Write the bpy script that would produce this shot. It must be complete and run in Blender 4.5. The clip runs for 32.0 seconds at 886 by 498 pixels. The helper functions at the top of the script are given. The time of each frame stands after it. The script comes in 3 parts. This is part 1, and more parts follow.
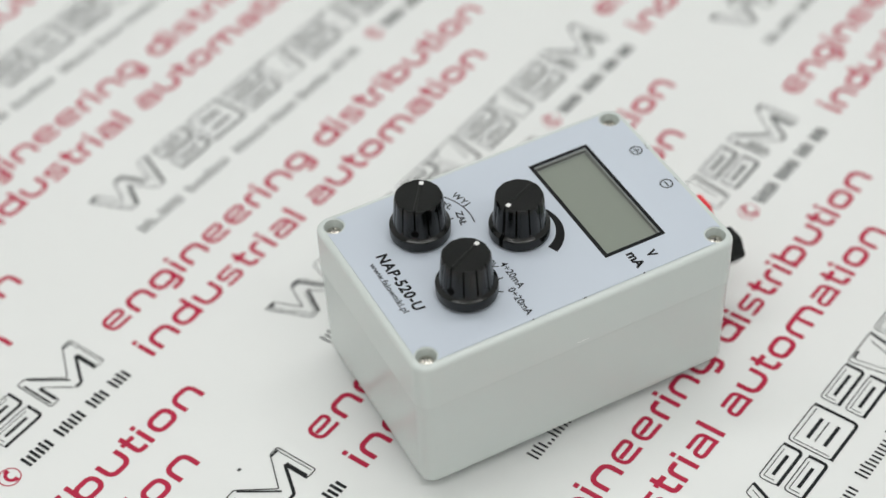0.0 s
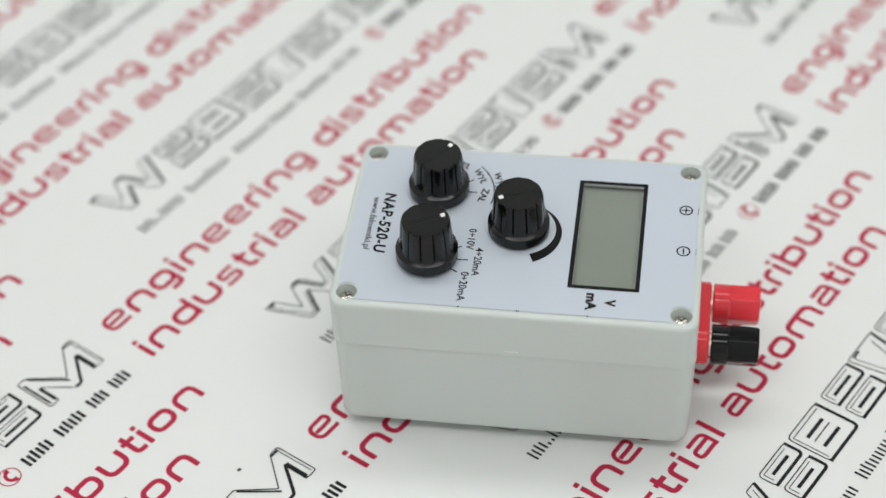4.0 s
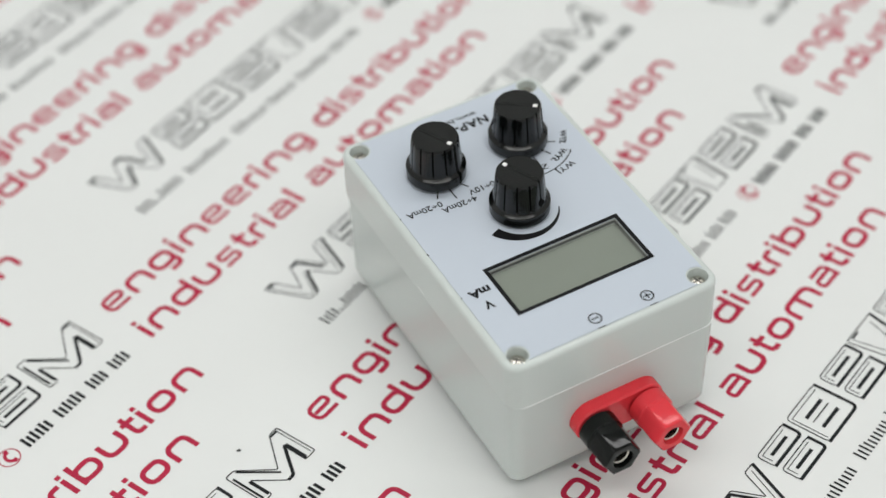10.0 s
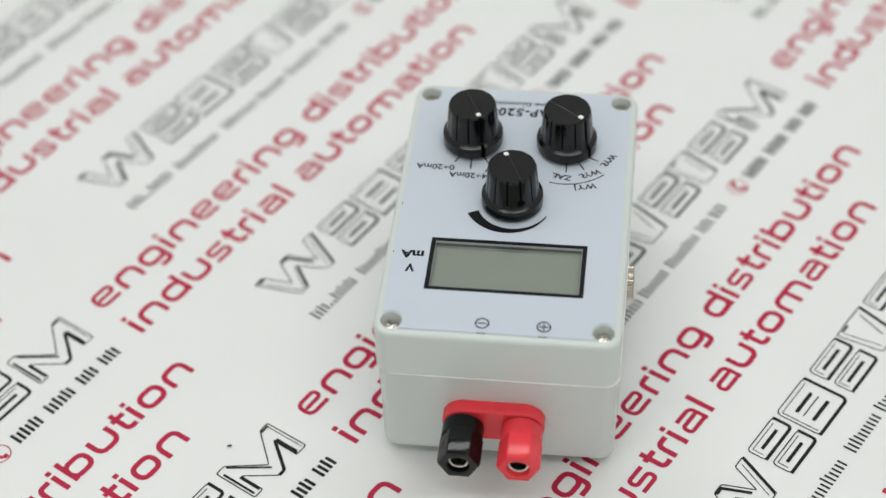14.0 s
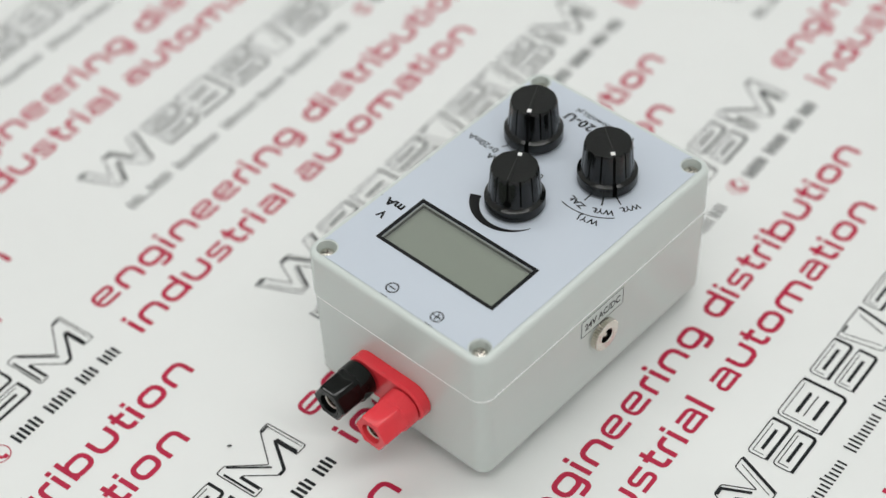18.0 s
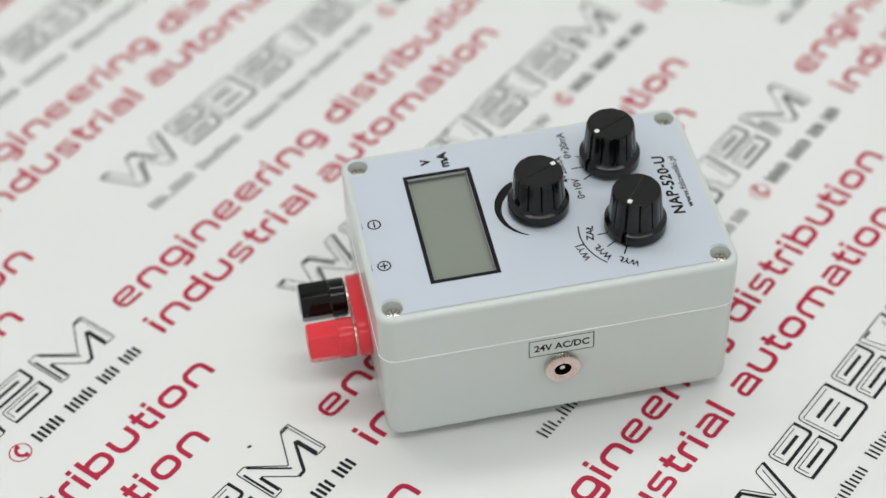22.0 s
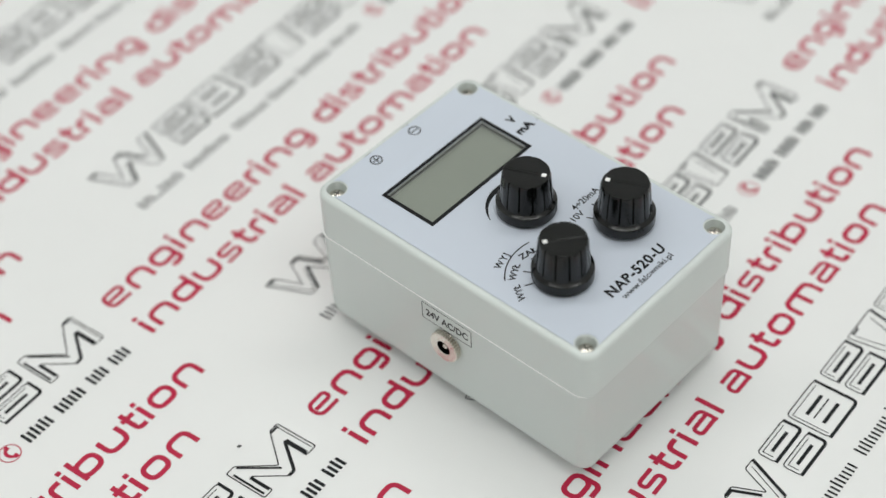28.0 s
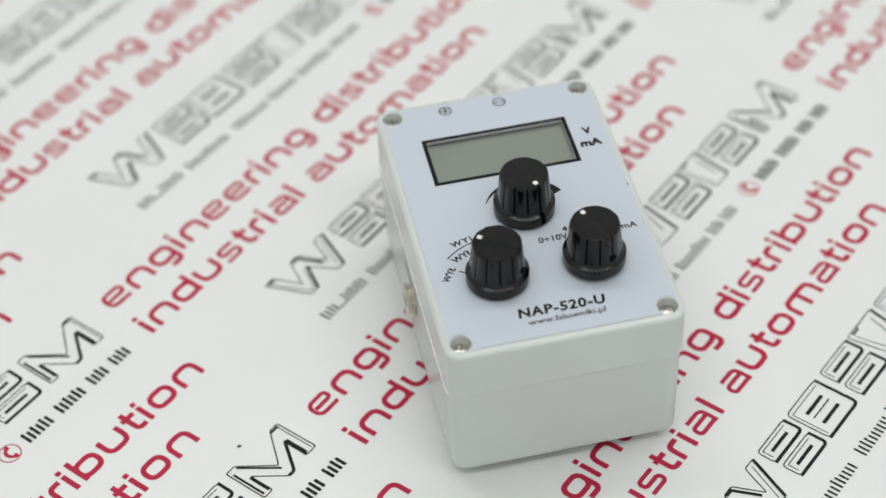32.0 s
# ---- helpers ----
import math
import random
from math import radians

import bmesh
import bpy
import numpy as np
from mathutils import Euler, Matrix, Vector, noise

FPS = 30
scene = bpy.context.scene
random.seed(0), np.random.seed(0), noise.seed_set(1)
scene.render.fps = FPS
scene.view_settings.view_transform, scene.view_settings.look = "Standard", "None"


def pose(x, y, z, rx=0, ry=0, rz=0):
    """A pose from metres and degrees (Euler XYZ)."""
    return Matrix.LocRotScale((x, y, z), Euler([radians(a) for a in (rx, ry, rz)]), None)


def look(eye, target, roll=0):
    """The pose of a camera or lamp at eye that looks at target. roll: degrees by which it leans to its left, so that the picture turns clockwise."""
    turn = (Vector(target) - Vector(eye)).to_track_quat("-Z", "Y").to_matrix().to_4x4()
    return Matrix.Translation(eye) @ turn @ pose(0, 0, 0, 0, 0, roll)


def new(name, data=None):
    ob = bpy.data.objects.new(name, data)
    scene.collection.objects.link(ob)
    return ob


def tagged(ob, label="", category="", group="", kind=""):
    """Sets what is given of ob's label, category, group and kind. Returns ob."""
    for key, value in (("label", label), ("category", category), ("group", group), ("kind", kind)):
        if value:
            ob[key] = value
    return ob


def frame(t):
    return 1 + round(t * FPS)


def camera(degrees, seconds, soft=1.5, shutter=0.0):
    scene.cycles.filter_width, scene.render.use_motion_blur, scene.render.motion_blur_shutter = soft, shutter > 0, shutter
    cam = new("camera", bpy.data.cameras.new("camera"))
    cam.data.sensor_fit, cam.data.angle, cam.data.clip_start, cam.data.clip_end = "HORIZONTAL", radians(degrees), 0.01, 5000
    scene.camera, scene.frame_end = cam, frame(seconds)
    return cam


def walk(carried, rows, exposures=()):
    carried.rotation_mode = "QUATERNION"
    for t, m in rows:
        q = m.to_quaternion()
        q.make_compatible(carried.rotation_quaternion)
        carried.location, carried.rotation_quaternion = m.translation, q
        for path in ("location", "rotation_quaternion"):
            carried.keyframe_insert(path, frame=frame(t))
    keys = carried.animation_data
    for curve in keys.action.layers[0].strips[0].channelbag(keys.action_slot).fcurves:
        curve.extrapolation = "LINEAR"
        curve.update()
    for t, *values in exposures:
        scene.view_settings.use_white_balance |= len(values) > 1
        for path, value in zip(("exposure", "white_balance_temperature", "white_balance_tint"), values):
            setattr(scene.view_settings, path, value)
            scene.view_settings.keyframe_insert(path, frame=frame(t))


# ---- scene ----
from mathutils.geometry import delaunay_2d_cdt

cam = camera(26.04, 32.0, soft=1.5)
cam.data.dof.use_dof = True
cam.data.dof.focus_distance = 0.645
cam.data.dof.aperture_fstop = 5.2
EYE = (-0.02757, -0.46431, 0.52155)
# seconds and the three turns of the tripod head, nudged now and then
PATH = [(0, 44.985, 1.987, -1.986), (3.5, 44.985, 1.987, -1.986), (5.5, 44.985, 1.987, -1.986), (6, 44.984, 1.965, -2.009),
        (6.5, 44.984, 1.965, -2.009), (7, 44.953, 1.927, -2.082), (7.5, 44.916, 1.928, -2.116), (7.6, 44.787, 1.932, -2.075),
        (7.7, 44.639, 1.937, -2.028), (7.8, 44.486, 1.942, -1.980), (8, 44.453, 1.943, -1.969), (8.5, 44.459, 1.984, -2.013),
        (9, 44.444, 1.916, -2.029), (9.5, 44.429, 1.987, -2.076), (10, 44.415, 1.965, -2.003), (10.5, 44.286, 1.961, -1.828),
        (11, 44.259, 1.934, -2.035), (11.5, 44.247, 1.887, -2.149), (12, 44.216, 1.929, -2.257), (12.5, 44.240, 1.882, -2.257),
        (13, 44.247, 1.873, -2.329), (14.5, 44.247, 1.873, -2.329), (16.5, 44.247, 1.873, -2.329), (19, 44.247, 1.873, -2.329),
        (19.5, 44.247, 1.873, -2.329), (19.6, 44.248, 1.880, -2.296), (19.7, 44.255, 1.916, -2.130), (19.8, 44.274, 2.010, -1.700),
        (19.9, 44.291, 2.096, -1.302), (20, 44.321, 2.232, -0.673), (20.1, 44.321, 2.214, -0.778), (20.2, 44.320, 2.160, -1.092),
        (20.5, 44.320, 2.142, -1.197), (21, 44.300, 2.031, -1.394), (21.5, 44.300, 2.038, -1.717), (22, 44.347, 2.013, -1.556),
        (22.5, 44.346, 2.005, -1.775), (23, 44.391, 2.004, -1.967), (23.5, 44.403, 1.938, -1.944), (24, 44.292, 1.969, -1.982),
        (25.5, 44.292, 1.969, -1.982), (27.5, 44.292, 1.969, -1.982), (32, 44.292, 1.969, -1.982)]
walk(cam, [(t, pose(*EYE, a, b, c)) for t, a, b, c in PATH], exposures=((0, 0.0), (32, 0.0)))

# ---- light: a white room under two long ceiling panels ----
world = bpy.data.worlds.new("room_air")
world.use_nodes = True
world.node_tree.nodes["Background"].inputs[0].default_value = (0.9, 0.95, 1.0, 1)
world.node_tree.nodes["Background"].inputs[1].default_value = 0.02
scene.world = world


def area_lamp(name, x, y, z, sx, sy, watts, target, color):
    data = bpy.data.lights.new(name, "AREA")
    data.shape, data.size, data.size_y, data.energy, data.color = "RECTANGLE", sx, sy, watts, color
    ob = new(name, data)
    ob.matrix_world = look((x, y, z), target)
    return ob


NORTH, SOUTH = (-0.05, 0.55, 2.5, 0.3), (0.05, -0.85, 2.5, 0.3)      # middle and size of the two ceiling panels
for (px, py, sx, sy), watts in ((NORTH, 12.9), (SOUTH, 13.6)):
    area_lamp("panel_lamp", px, py, 1.93, sx, sy, watts, (px, py, 0), (1.0, 0.992, 0.987))


# ---- materials ----
def material(name, color, rough=0.5, metal=0.0, spot=0.06, spot_size=40.0, grain=0.0, grain_size=900.0, ior=1.5, coat=0.0, rough_spot=0.08, relief=0.0004):
    m = bpy.data.materials.new(name)
    m.use_nodes = True
    nt = m.node_tree
    b = nt.nodes["Principled BSDF"]
    b.inputs["Metallic"].default_value = metal
    b.inputs["IOR"].default_value = ior
    b.inputs["Coat Weight"].default_value = coat
    b.inputs["Coat Roughness"].default_value = 0.12
    tc = nt.nodes.new("ShaderNodeTexCoord")
    n1 = nt.nodes.new("ShaderNodeTexNoise")
    n1.inputs["Scale"].default_value, n1.inputs["Detail"].default_value = spot_size, 5
    nt.links.new(tc.outputs["Object"], n1.inputs["Vector"])
    n2 = nt.nodes.new("ShaderNodeTexNoise")
    n2.inputs["Scale"].default_value, n2.inputs["Detail"].default_value = grain_size, 3
    nt.links.new(tc.outputs["Object"], n2.inputs["Vector"])
    ramp = nt.nodes.new("ShaderNodeMapRange")
    ramp.inputs["To Min"].default_value, ramp.inputs["To Max"].default_value = 1 - spot, 1 + spot
    nt.links.new(n1.outputs["Fac"], ramp.inputs["Value"])
    mul = nt.nodes.new("ShaderNodeMix")
    mul.data_type, mul.blend_type = "RGBA", "MULTIPLY"
    mul.inputs[0].default_value = 1.0
    mul.inputs[6].default_value = (*color, 1)
    nt.links.new(ramp.outputs["Result"], mul.inputs[7])
    nt.links.new(mul.outputs[2], b.inputs["Base Color"])
    rr = nt.nodes.new("ShaderNodeMapRange")
    rr.inputs["To Min"].default_value, rr.inputs["To Max"].default_value = max(rough - rough_spot, 0.02), rough + rough_spot
    nt.links.new(n1.outputs["Fac"], rr.inputs["Value"])
    nt.links.new(rr.outputs["Result"], b.inputs["Roughness"])
    if grain:
        bump = nt.nodes.new("ShaderNodeBump")
        bump.inputs["Strength"].default_value = grain
        bump.inputs["Distance"].default_value = relief
        nt.links.new(n2.outputs["Fac"], bump.inputs["Height"])
        nt.links.new(bump.outputs["Normal"], b.inputs["Normal"])
    return m


def clear_film(name):
    m = bpy.data.materials.new(name)
    m.use_nodes = True
    nt = m.node_tree
    out = nt.nodes["Material Output"]
    nt.nodes.remove(nt.nodes["Principled BSDF"])
    tr, gl, mx, fr = (nt.nodes.new(k) for k in ("ShaderNodeBsdfTransparent", "ShaderNodeBsdfGlossy", "ShaderNodeMixShader", "ShaderNodeFresnel"))
    tr.inputs[0].default_value = (0.93, 0.94, 0.93, 1)
    gl.inputs["Roughness"].default_value = 0.06
    fr.inputs["IOR"].default_value = 1.75
    nt.links.new(fr.outputs[0], mx.inputs[0])
    nt.links.new(tr.outputs[0], mx.inputs[1])
    nt.links.new(gl.outputs[0], mx.inputs[2])
    nt.links.new(mx.outputs[0], out.inputs["Surface"])
    return m


def glow(name, color, strength):
    m = bpy.data.materials.new(name)
    m.use_nodes = True
    b = m.node_tree.nodes["Principled BSDF"]
    b.inputs["Emission Color"].default_value = (*color, 1)
    b.inputs["Emission Strength"].default_value = strength
    return m


M_VINYL = material("white_vinyl", (0.80, 0.815, 0.80), 0.42, spot=0.02, spot_size=9, grain=1.0, grain_size=13, rough_spot=0.03, relief=0.004)
M_RED_INK = material("red_ink", (0.46, 0.020, 0.060), 0.36, spot=0.12, spot_size=60, grain=0.05, grain_size=300, ior=1.33, rough_spot=0.03)
M_BLACK_INK = material("black_ink", (0.010, 0.011, 0.012), 0.36, spot=0.2, spot_size=60, grain=0.05, grain_size=300, ior=1.3, rough_spot=0.03)
M_ABS = material("grey_plastic", (0.63, 0.68, 0.655), 0.22, spot=0.012, spot_size=50, grain=0.12, grain_size=1500, rough_spot=0.012)
# pale tone of the painted seam highlight; scuff and adhesive share it
M_ABS_EDGE = material("pale_glint_scuff_glue", (0.86, 0.88, 0.86), 0.4, spot=0.05)
M_LABEL = material("blue_white_film", (0.568, 0.624, 0.698), 0.28, spot=0.02, spot_size=30, grain=0.03, grain_size=500, rough_spot=0.015)
M_PRINT = material("panel_print", (0.008, 0.008, 0.009), 0.33, spot=0.2, spot_size=200, ior=1.27, rough_spot=0.03)
M_KNOB = material("black_knob_plastic", (0.003, 0.0037, 0.0034), 0.15, spot=0.3, spot_size=160, grain=0.16, grain_size=1400, ior=1.45, rough_spot=0.05)
# near-black painted shade for slots, holes and bores; also the film's dark nicks
M_PIT = material("dark_recess", (0.003, 0.003, 0.003), 0.6, spot=0.1, ior=1.1)
M_WHITE = material("white_paint", (0.82, 0.82, 0.80), 0.5, spot=0.04, spot_size=300)
M_LCD = material("lcd_grey_green", (0.345, 0.378, 0.325), 0.10, spot=0.07, spot_size=45, ior=1.5, rough_spot=0.03)
# dark tone that puts the display recess's shade into colour
M_RECESS_SHADE = material("recess_wall_shade", (0.12, 0.125, 0.12), 0.3, spot=0.1, spot_size=200)
M_RED = material("red_plastic", (0.80, 0.05, 0.065), 0.12, spot=0.08, spot_size=120, grain=0.1, grain_size=700, ior=1.38, rough_spot=0.04)
M_BLACK = material("black_gloss_plastic", (0.004, 0.005, 0.0045), 0.08, spot=0.2, spot_size=120, grain=0.06, grain_size=700, ior=1.36, rough_spot=0.03)
M_NICKEL = material("nickel", (0.76, 0.72, 0.655), 0.22, metal=1.0, spot=0.08, spot_size=400, grain=0.1, grain_size=2500)
M_STEEL = material("zinc_steel", (0.74, 0.70, 0.63), 0.16, metal=1.0, spot=0.2, spot_size=600, grain=0.5, grain_size=1800)
M_PLASTER = material("white_plaster", (0.78, 0.79, 0.78), 0.8, spot=0.03, spot_size=6, grain=0.2, grain_size=60)
M_FLOOR = material("pale_floor", (0.55, 0.56, 0.55), 0.6, spot=0.06, spot_size=8)
M_CRUMB = material("dark_crumb", (0.05, 0.05, 0.05), 0.8)
# pale tone for the highlights painted along the display recess
M_RECESS_GLINT = material("pale_recess_glint", (0.72, 0.74, 0.72), 0.1, spot=0.05, spot_size=80, ior=1.8, rough_spot=0.02)
M_FILM = clear_film("clear_window_film")
M_GLOW = glow("lamp_diffuser", (0.985, 1.0, 0.985), 0.9)


# ---- mesh helpers; shapes are drawn in millimetres ----
MM = 0.001


def mesh_of(bm, name, mat, smooth=0.0):
    bmesh.ops.recalc_face_normals(bm, faces=bm.faces)
    if smooth:
        for f in bm.faces:
            f.smooth = True
        for e in bm.edges:
            if len(e.link_faces) == 2:
                e.smooth = e.calc_face_angle(0) < radians(smooth)
    bm.transform(Matrix.Scale(MM, 4))
    me = bpy.data.meshes.new(name)
    bm.to_mesh(me)
    bm.free()
    me.materials.append(mat)
    return me


def part(name, bm, mat, parent, label="", m=None, smooth=0.0):
    """One mesh under a thing or a part; bm may also be a finished mesh. m: its pose in the parent's space, in metres."""
    me = bm if isinstance(bm, bpy.types.Mesh) else mesh_of(bm, name, mat, smooth)
    ob = new(name, me)
    ob.parent = parent
    if m is not None:
        ob.matrix_basis = m
    if label:
        ob["label"] = label
    return ob


def mmpose(x, y, z, rx=0, ry=0, rz=0):
    return pose(x * MM, y * MM, z * MM, rx, ry, rz)


def box(bm, x0, x1, y0, y1, z0, z1, bevel=0.0, m=None):
    r = bmesh.ops.create_cube(bm, size=1.0)
    vs = r["verts"]
    for v in vs:
        v.co = Vector(((x0 + x1) / 2 + v.co.x * (x1 - x0), (y0 + y1) / 2 + v.co.y * (y1 - y0), (z0 + z1) / 2 + v.co.z * (z1 - z0)))
        if m is not None:
            v.co = m @ v.co
    if bevel:
        es = list({e for v in vs for e in v.link_edges})
        bmesh.ops.bevel(bm, geom=es, offset=bevel, segments=2, affect="EDGES", profile=0.6)


def rounded_loop(hx, hy, r, n=8, cx=0.0, cy=0.0):
    pts = []
    for sx, sy, a0 in ((1, 1, 0), (-1, 1, 90), (-1, -1, 180), (1, -1, 270)):
        for i in range(n + 1):
            a = radians(a0 + 90 * i / n)
            pts.append((cx + sx * (hx - r) + r * math.cos(a), cy + sy * (hy - r) + r * math.sin(a)))
    return pts


def circle_loop(r, n=32, cx=0.0, cy=0.0, a0=0.0):
    return [(cx + r * math.cos(a0 + 2 * math.pi * i / n), cy + r * math.sin(a0 + 2 * math.pi * i / n)) for i in range(n)]


def ring(bm, pts, z):
    return [bm.verts.new((x, y, z)) for x, y in pts]


def skin(bm, a, b, closed=True):
    n = len(a)
    for i in range(n if closed else n - 1):
        j = (i + 1) % n
        bm.faces.new((a[i], a[j], b[j], b[i]))


def loft(bm, loops, cap0=True, cap1=True):
    """loops: (points, z), all of one length, skinned in turn."""
    rings = [ring(bm, p, z) for p, z in loops]
    for a, b in zip(rings, rings[1:]):
        skin(bm, a, b)
    if cap0:
        bm.faces.new(list(reversed(rings[0])))
    if cap1:
        bm.faces.new(rings[-1])
    return rings


def lathe(bm, profile, n=48, cap0=True, cap1=True):
    return loft(bm, [(circle_loop(r, n), z) for r, z in profile], cap0, cap1)


def inside(p, loop):
    hit = False
    for (x0, y0), (x1, y1) in zip(loop, loop[1:] + loop[:1]):
        if (y0 > p.y) != (y1 > p.y) and p.x < x0 + (p.y - y0) / (y1 - y0) * (x1 - x0):
            hit = not hit
    return hit


def filled(bm, loops, z):
    """A flat face with holes: the first loop is the outline. Returns the vertex rings."""
    rings = [ring(bm, p, z) for p in loops]
    coords, edges = [], []
    for p in loops:
        k = len(coords)
        coords += [Vector(q) for q in p]
        edges += [(k + i, k + (i + 1) % len(p)) for i in range(len(p))]
    flat = [v for r in rings for v in r]
    _, _, tris, origin, _, _ = delaunay_2d_cdt(coords, edges, [], 0, 1e-5)
    for t in tris:
        ids = [origin[i][0] for i in t]
        m = sum((coords[i] for i in ids), Vector((0, 0))) / 3
        if inside(m, loops[0]) and not any(inside(m, h) for h in loops[1:]):
            bm.faces.new([flat[i] for i in ids])
    return rings


def ribbon(bm, pts, width, z, closed=False):
    """A flat band along a line of points."""
    n = len(pts)
    left, right = [], []
    for i in range(n):
        p = Vector(pts[i])
        a = Vector(pts[i - 1]) if (i > 0 or closed) else None
        b = Vector(pts[(i + 1) % n]) if (i < n - 1 or closed) else None
        d0 = (p - a).normalized() if a is not None else None
        d1 = (b - p).normalized() if b is not None else None
        d0 = d0 if d0 is not None else d1
        d1 = d1 if d1 is not None else d0
        t = (d0 + d1).normalized()
        nrm = Vector((-t.y, t.x))
        k = width / 2 / max(nrm.dot(Vector((-d1.y, d1.x))), 0.35)
        left.append(bm.verts.new((p.x + nrm.x * k, p.y + nrm.y * k, z)))
        right.append(bm.verts.new((p.x - nrm.x * k, p.y - nrm.y * k, z)))
    for i in range(n if closed else n - 1):
        j = (i + 1) % n
        bm.faces.new((left[i], right[i], right[j], left[j]))


def soften(pts, r, closed=False, n=5):
    """Rounds the corners of a line by r."""
    out = []
    m = len(pts)
    for i in range(m):
        if not closed and i in (0, m - 1):
            out.append(pts[i])
            continue
        p, a, b = Vector(pts[i]), Vector(pts[i - 1]), Vector(pts[(i + 1) % m])
        k = min(r, (a - p).length / 2, (b - p).length / 2)
        s, e = p + (a - p).normalized() * k, p + (b - p).normalized() * k
        for q in range(n + 1):
            f = q / n
            c = s * (1 - f) ** 2 + p * 2 * f * (1 - f) + e * f * f
            if not out or math.hypot(c.x - out[-1][0], c.y - out[-1][1]) > 0.05:
                out.append((c.x, c.y))
    if closed and math.hypot(out[0][0] - out[-1][0], out[0][1] - out[-1][1]) < 0.05:
        out.pop()
    return out


def lettering(text, x0, x1, y0, height, bold=0.0, slant=0.0, space=1.0):
    """Words in the built-in font, stretched between x0 and x1, y0 at the baseline; height is that of the capitals."""
    cu = bpy.data.curves.new("words", "FONT")
    cu.body, cu.size, cu.offset, cu.shear, cu.resolution_u = text, 1.0, bold, slant, 3
    cu.space_character = space
    ob = new("words", cu)
    me = bpy.data.meshes.new_from_object(ob.evaluated_get(bpy.context.evaluated_depsgraph_get()))
    bpy.data.objects.remove(ob)
    xs = [v.co.x for v in me.vertices]
    lo, hi = min(xs), max(xs)
    for v in me.vertices:
        v.co = Vector((x0 + (v.co.x - lo) / (hi - lo) * (x1 - x0), y0 + v.co.y / 0.73 * height, 0)) * MM
    return me


def words(name, text, x0, x1, y0, height, mat, parent, z, bold=0.0, slant=0.0, m=None, space=1.0):
    me = lettering(text, x0, x1, y0, height, bold, slant, space)
    me.materials.clear()
    me.materials.append(mat)
    base = m if m is not None else Matrix.Identity(4)
    return part(name, me, mat, parent, m=base @ mmpose(0, 0, z))


# ---- the room ----
def slab(name, x0, x1, y0, y1, z0, z1, mat, label):
    bm = bmesh.new()
    box(bm, x0 * 1000, x1 * 1000, y0 * 1000, y1 * 1000, z0 * 1000, z1 * 1000)
    return tagged(new(name, mesh_of(bm, name, mat)), label, name.split("_")[0], kind="structure")


slab("floor", -1.7, 1.7, -1.7, 1.7, -0.08, -0.004, M_FLOOR, "plain pale grey floor under the printed mat")
slab("wall_north", -1.7, 1.7, 1.6, 1.7, -0.004, 2.0, M_PLASTER, "plain white plaster wall closing the room")
slab("wall_south", -1.7, 1.7, -1.7, -1.6, -0.004, 2.0, M_PLASTER, "plain white plaster wall closing the room")
slab("wall_east", 1.6, 1.7, -1.6, 1.6, -0.004, 2.0, M_PLASTER, "plain white plaster wall closing the room")
slab("wall_west", -1.7, -1.6, -1.6, 1.6, -0.004, 2.0, M_PLASTER, "plain white plaster wall closing the room")
slab("ceiling", -1.7, 1.7, -1.7, 1.7, 2.0, 2.08, M_PLASTER, "plain white ceiling carrying two light panels")


def ceiling_light(x, y, sx, sy):
    root = tagged(new("ceiling_light"), "flat white ceiling light panel with a glowing diffuser", "ceiling light", "light panels on the ceiling")
    root.matrix_world = pose(x, y, 2.0)
    bm = bmesh.new()
    outer, inner = rounded_loop(sx * 500 + 30, sy * 500 + 30, 8, 3), rounded_loop(sx * 500, sy * 500, 4, 3)
    a = loft(bm, [(outer, 0), (outer, -40), (inner, -40), (inner, -12)], False, False)
    bm.faces.new(a[0])
    part("frame", bm, M_PLASTER, root)
    bm = bmesh.new()
    loft(bm, [(rounded_loop(sx * 500 - 2, sy * 500 - 2, 4, 3), -20), (rounded_loop(sx * 500 - 2, sy * 500 - 2, 4, 3), -14)])
    part("diffuser", bm, M_GLOW, root, "glowing white diffuser")


ceiling_light(*NORTH)
ceiling_light(*SOUTH)

# ---- the printed mat: rows of words run along u, stacked along v ----
TEXT_TURN = 51.345
ROW = 47.5          # from row to row
PERIOD = 498.0      # along a row
X_HEIGHT, STROKE = 8.6, 2.03

bm = bmesh.new()
loft(bm, [(rounded_loop(1000, 1000, 6, 4), -4), (rounded_loop(1000, 1000, 6, 4), -0.3), (rounded_loop(999.7, 999.7, 6, 4), 0)])
mat = tagged(new("ground", mesh_of(bm, "ground", M_VINYL)), "white vinyl mat printed with rows of red and black lettering", "mat", kind="structure")
mat.matrix_world = pose(0, 0, 0, 0, 0, TEXT_TURN)


